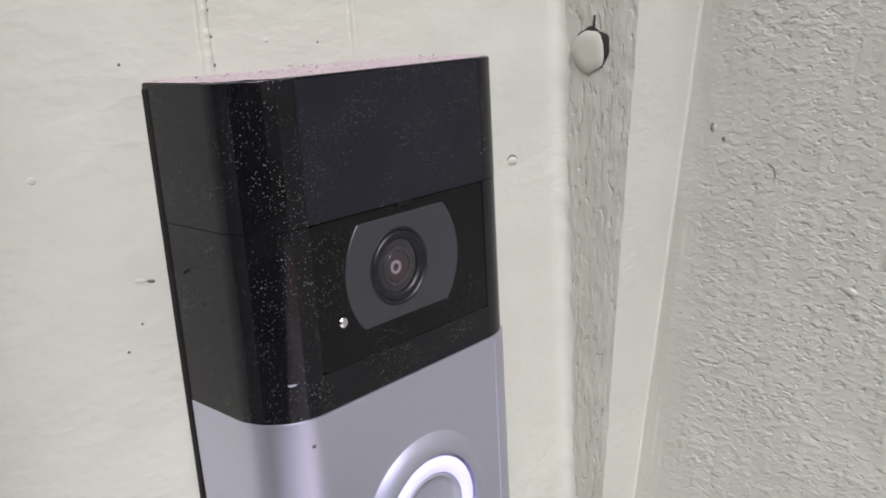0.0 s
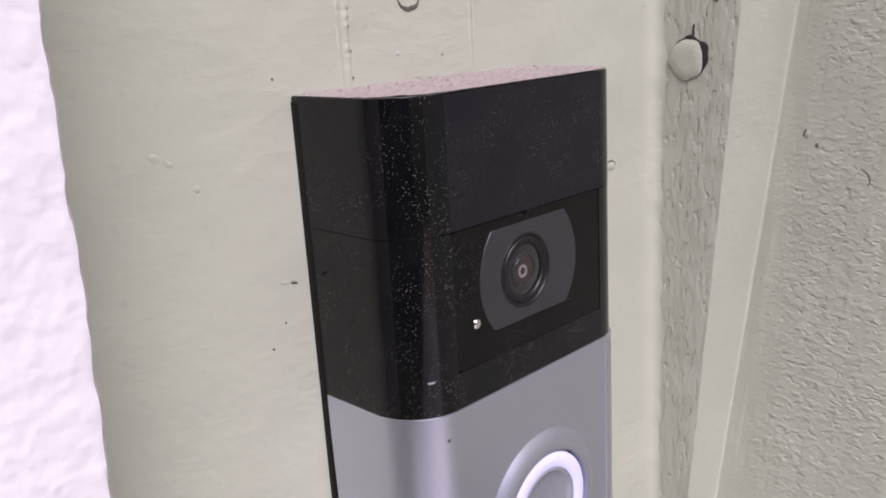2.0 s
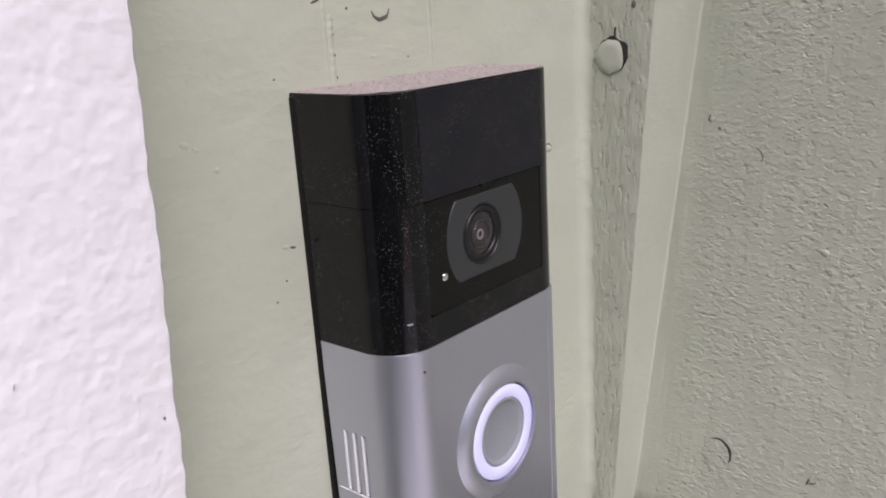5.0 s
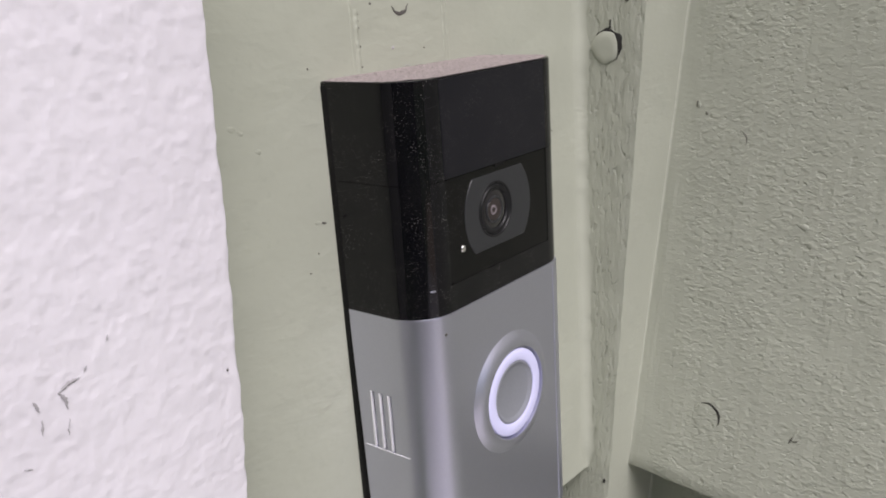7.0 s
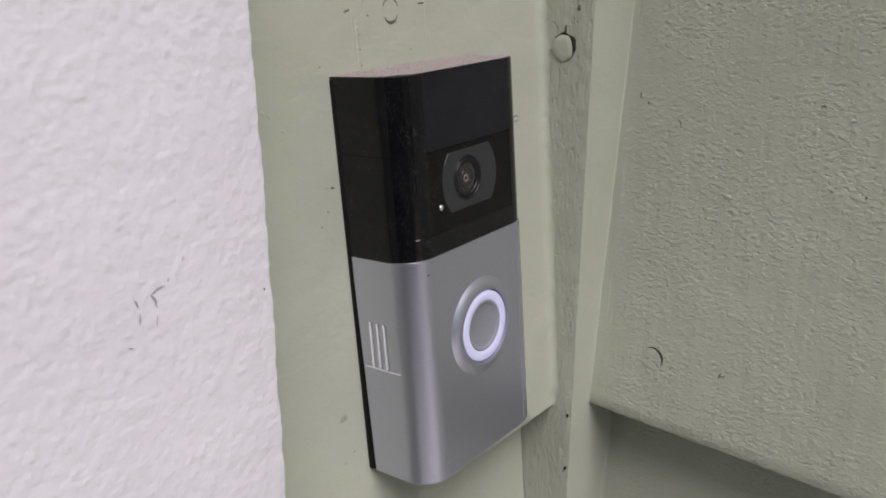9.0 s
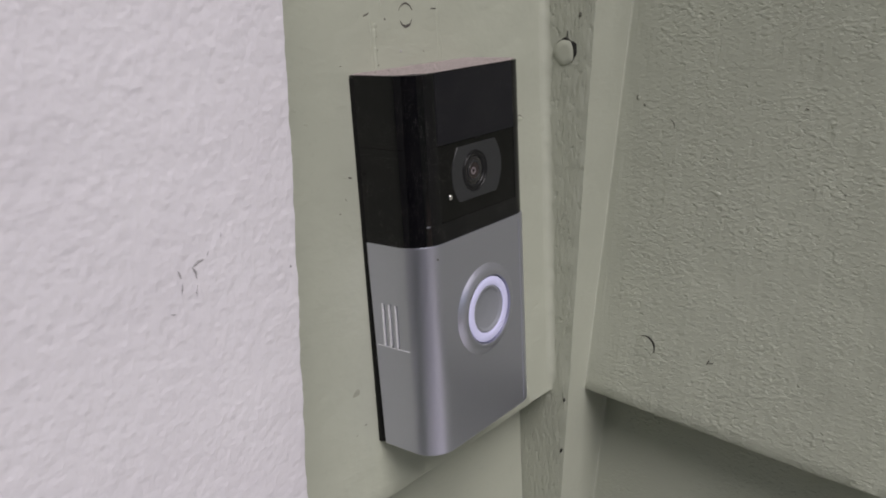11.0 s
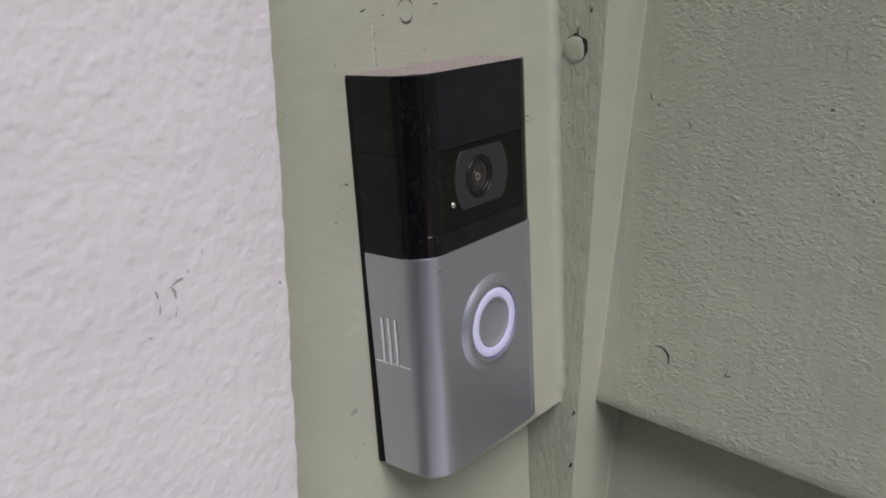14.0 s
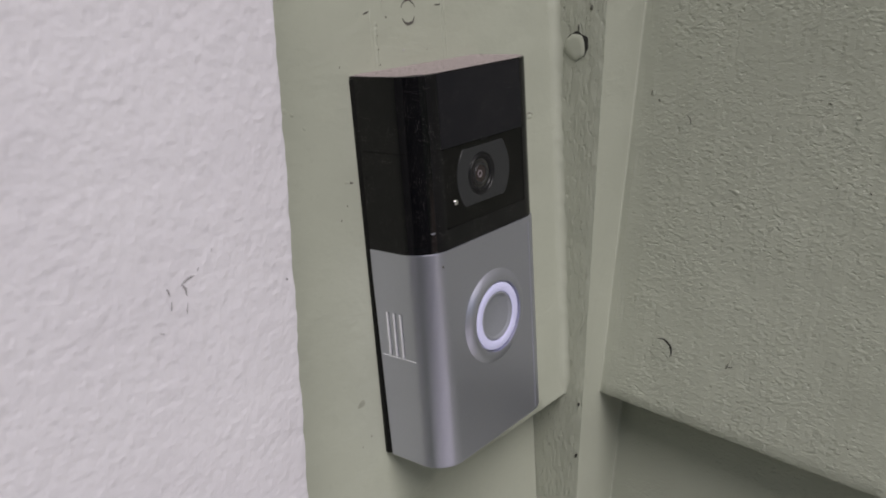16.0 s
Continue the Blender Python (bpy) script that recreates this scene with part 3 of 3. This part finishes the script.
spot("chip", Vector((0.0776, -0.0130, -0.0525)), (0.5, 1.2, 0.6), gap_dark, post, 9, "x", 0.3)

# fasteners and chips on the rough siding
part("fastener_plug", plug_disc(face_b(-40.0, 2.4), 4.5, 0.015, "x", 8, SLOPE), rough_sage_b, wall_east)
arc_crack("crack", face_b(-40.0, 2.4), 4.9, 65, 205, 0.55, "x", gap_dark, wall_east, 2)
part("fastener_plug", plug_disc(face_b(-36.6, 96.8), 2.9, 0.04, "x", 11, SLOPE), rough_sage_b, wall_east)
arc_crack("crack", face_b(-36.6, 96.8), 3.1, 100, 200, 0.26, "x", crack_shade, wall_east, 5)
# raised chips in plain sage; the mid-dark ones are their painted shade
for w, z, a, b, mat, t in ((-69.4, 5.6, 0.45, 2.1, slick_sage, 0.35), (-68.9, 4.6, 0.3, 1.6, crack_shade, 0.35), (-70.4, 8.0, 0.35, 0.7, slick_sage, 0.2), (-21.9, 106.7, 0.3, 1.1, crack_shade, 0.1), (-22.6, 106.4, 0.6, 1.2, slick_sage, 0.1),
                           (-25.5, 104.0, 0.4, 0.7, crack_shade, -0.5), (-89.9, 110.5, 0.8, 0.25, crack_shade, 0.2), (-100.3, 106.6, 1.5, 0.5, slick_sage, -0.3), (-97.2, 82.0, 0.3, 0.3, grit_dark, 0),
                           (-108.5, 82.1, 0.5, 0.3, crack_shade, 0.7), (-61.4, 73.7, 1.6, 0.9, slick_sage, 0.2), (-118.0, -12.0, 0.35, 0.35, grit_dark, 0)):
    spot("chip", face_b(w, z), (a, b, 0.3), mat, wall_east, w, "x", t)
arc_crack("crack", face_b(-69.6, 6.0), 1.7, 200, 300, 0.3, "x", crack_shade, wall_east, 8)

# marks on the smooth siding: old screw hole, caulk runs, nicks
part("filled_hole", plug_disc(face_a(-3.4, 143.4), 2.9, -0.05, "y", 2, SLOPE), smooth_sage, wall_north)
arc_crack("crack", face_a(-3.4, 143.6), 3.3, 15, 160, 0.38, "y", grit_dark, wall_north, 3)
arc_crack("crack", face_a(-3.4, 142.6), 3.0, 200, 345, 0.55, "y", grit_dark, wall_north, 7)


def run(u, z0, z1, width, depth, seed):
    """A vertical run of caulk or paint on the smooth siding."""
    bm = bmesh.new()
    rows, n = [], 60
    for k in range(n + 1):
        z = z0 + (z1 - z0) * k / n
        c = u + 0.35 * noise.noise((z * 0.13, seed, 0))
        h = depth * (0.55 + 0.9 * abs(noise.noise((z * 0.55, seed, 2)))) * min(1.0, 0.2 + 3 * min(k, n - k) / n)
        row = []
        for f, g in ((-1, -0.05), (-0.5, 0.7), (0, 1.0), (0.5, 0.7), (1, -0.05)):
            p = face_a(c + f * width, z)
            p.y -= g * h * MM
            row.append(bm.verts.new(p))
        rows.append(row)
    for a, b in zip(rows, rows[1:]):
        for k in range(4):
            bm.faces.new((a[k], a[k + 1], b[k + 1], b[k]))
    return bm


part("caulk_run", run(-18.5, 126.0, 141.5, 0.75, 0.55, 1), smooth_sage, wall_north, "lumpy painted caulk run")
part("caulk_run", run(-20.1, 126.5, 146.0, 0.45, 0.22, 8), smooth_sage, wall_north)
part("caulk_run", run(-15.2, 144.6, 156.0, 0.35, 0.35, 4), smooth_sage, wall_north)
part("caulk_run", run(12.6, 126.0, 154.0, 0.55, 0.28, 3), smooth_sage, wall_north)
part("caulk_run", run(14.0, 126.0, 152.0, 0.35, 0.2, 6), smooth_sage, wall_north)
for u, z, a, b, mat, t in ((-17.9, 140.3, 0.30, 0.22, grit_dark, 0.5), (-17.9, 138.8, 0.28, 0.22, grit_dark, 0.4), (-17.9, 137.3, 0.32, 0.25, grit_dark, 0.5), (-17.8, 133.0, 0.28, 0.25, grit_dark, 0),
                           (-17.7, 128.3, 0.25, 0.3, grit_dark, 0), (-13.4, 142.4, 0.35, 0.3, grit_dark, 0.4), (4.5, 130.9, 0.22, 0.2, grit_dark, 0), (-6.8, 131.8, 0.5, 0.4, scuff_grey, 0.4),
                           (-34.5, 129.6, 0.25, 0.25, grit_dark, 0), (-36.2, 95.1, 1.1, 0.45, smooth_sage, 0.2), (-34.4, 94.7, 0.8, 0.3, grit_dark, 0.3), (-36.8, 8.7, 0.25, 0.25, grit_dark, 0),
                           (-41.1, 6.4, 0.2, 0.2, grit_dark, 0), (-56.7, 119.7, 1.1, 0.8, smooth_sage, 0.5), (-54.6, 118.6, 0.9, 0.6, smooth_sage, 0.6), (-50.5, 114.0, 0.8, 0.6, smooth_sage, 0.6),
                           (10.8, 144.6, 1.6, 0.25, grit_dark, 0), (73.8, 137.8, 0.8, 1.0, smooth_sage, 0), (-37.0, 88.0, 0.2, 0.25, grit_dark, 0), (-40.0, 84.0, 0.3, 0.2, grit_dark, 0), (-22.0, 144.2, 1.5, 0.28, grit_dark, -0.3)):
    spot("nick", face_a(u, z), (a, b, 0.12 if mat is not smooth_sage else 0.11), mat, wall_north, u, "y", t)
spot("nick", face_a(59.2, 100.4), (2.2, 1.0, 0.35), smooth_sage, wall_north, 3, "y", 0.1)
arc_crack("crack", face_a(59.2, 99.6), 2.2, 25, 150, 0.25, "y", grit_dark, wall_north, 9)
spot("stain", face_a(-40.0, 21.0), (1.6, 2.2, 0.05), smudge, wall_north, 5, "y", 0.2)

# scuffs on the white casing
def stroke(path, width, material, parent, seed):
    """A ragged scratch lying on the casing's face along (u, z) points in mm."""
    bm = bmesh.new()
    rows, n = [], 8
    pts = [p for (u0, z0), (u1, z1) in zip(path, path[1:]) for p in ((u0 + (u1 - u0) * k / n, z0 + (z1 - z0) * k / n) for k in range(n))] + [path[-1]]
    for k, (u, z) in enumerate(pts):
        f = k / (len(pts) - 1)
        h = width * (0.25 + 0.75 * math.sin(math.pi * f)) * (0.5 + 1.1 * abs(noise.noise((k * 0.7, seed, 2))))
        u += 0.25 * noise.noise((k * 0.5, seed, 7))
        a, b = pts[max(0, k - 1)], pts[min(len(pts) - 1, k + 1)]
        d = Vector((b[0] - a[0], b[1] - a[1])).normalized()
        rows.append([bm.verts.new(((u - d.y * g * h) * MM, -0.0218 - lift * MM - 0.00022, (z + d.x * g * h) * MM)) for g, lift in ((-1, -0.05), (0, 0.06), (1, -0.05))])
    for a, b in zip(rows, rows[1:]):
        for k in range(2):
            bm.faces.new((a[k], a[k + 1], b[k + 1], b[k]))
    return part("scuff", bm, material, parent)


for k, (path, width) in enumerate(((((-112.6, 93.0), (-110.8, 94.0), (-109.0, 94.3)), 0.42), (((-112.5, 93.1), (-111.6, 91.8), (-111.4, 89.9)), 0.36), (((-116.3, 93.2), (-115.6, 91.2)), 0.45),
                                   (((-115.4, 89.8), (-115.7, 87.4)), 0.25), (((-111.4, 88.3), (-111.9, 85.6)), 0.16), (((-119.2, 83.2), (-118.0, 82.7)), 0.16),
                                   (((-108.2, 95.0), (-107.6, 95.8)), 0.2), (((-104.0, 98.6), (-103.6, 99.6)), 0.15))):
    stroke(path, width, scuff_grey, case_board, k)
spot("speck", Vector((-0.0826, -0.0219, 0.0850)), (0.2, 0.28, 0.15), grit_dark, case_board, 2)

# crumbs and a stray fibre on the bell's dusty top
rng = random.Random(11)
bm = bmesh.new()
for k in range(24):
    x, y = rng.uniform(-29, 28), -abs(rng.gauss(0, 6)) + 0.5
    if y < -24:
        continue
    r = rng.uniform(0.08, 0.24)
    blob(bm, (x * MM, y * MM, 127.05 * MM), (r * MM, r * MM * 0.8, r * MM * 0.7), k, 0, 0.5)
part("crumbs", bm, grit_dark, upper, "dark crumbs in the dust")


def fibre(points, r=0.07):
    curve = bpy.data.curves.new("fibre", "CURVE")
    curve.dimensions = "3D"
    curve.bevel_depth = r * MM
    line = curve.splines.new("POLY")
    line.points.add(len(points) - 1)
    for k, p in zip(line.points, points):
        k.co = (*[v * MM for v in p], 1)
    curve.materials.append(scuff_grey)
    ob = new("fibre", curve)
    ob.parent = upper
    return ob


fibre([(-8.5, -2.0, 127.0), (-7.4, -2.0, 128.8), (-6.2, -2.1, 130.6), (-5.4, -2.2, 131.6)])
fibre([(-22.5, -2.2, 127.1), (-23.8, -2.6, 127.9), (-25.0, -2.4, 129.4)])
fibre([(-4.0, -2.5, 127.1), (-2.2, -3.4, 127.5), (0.5, -3.0, 127.3)])
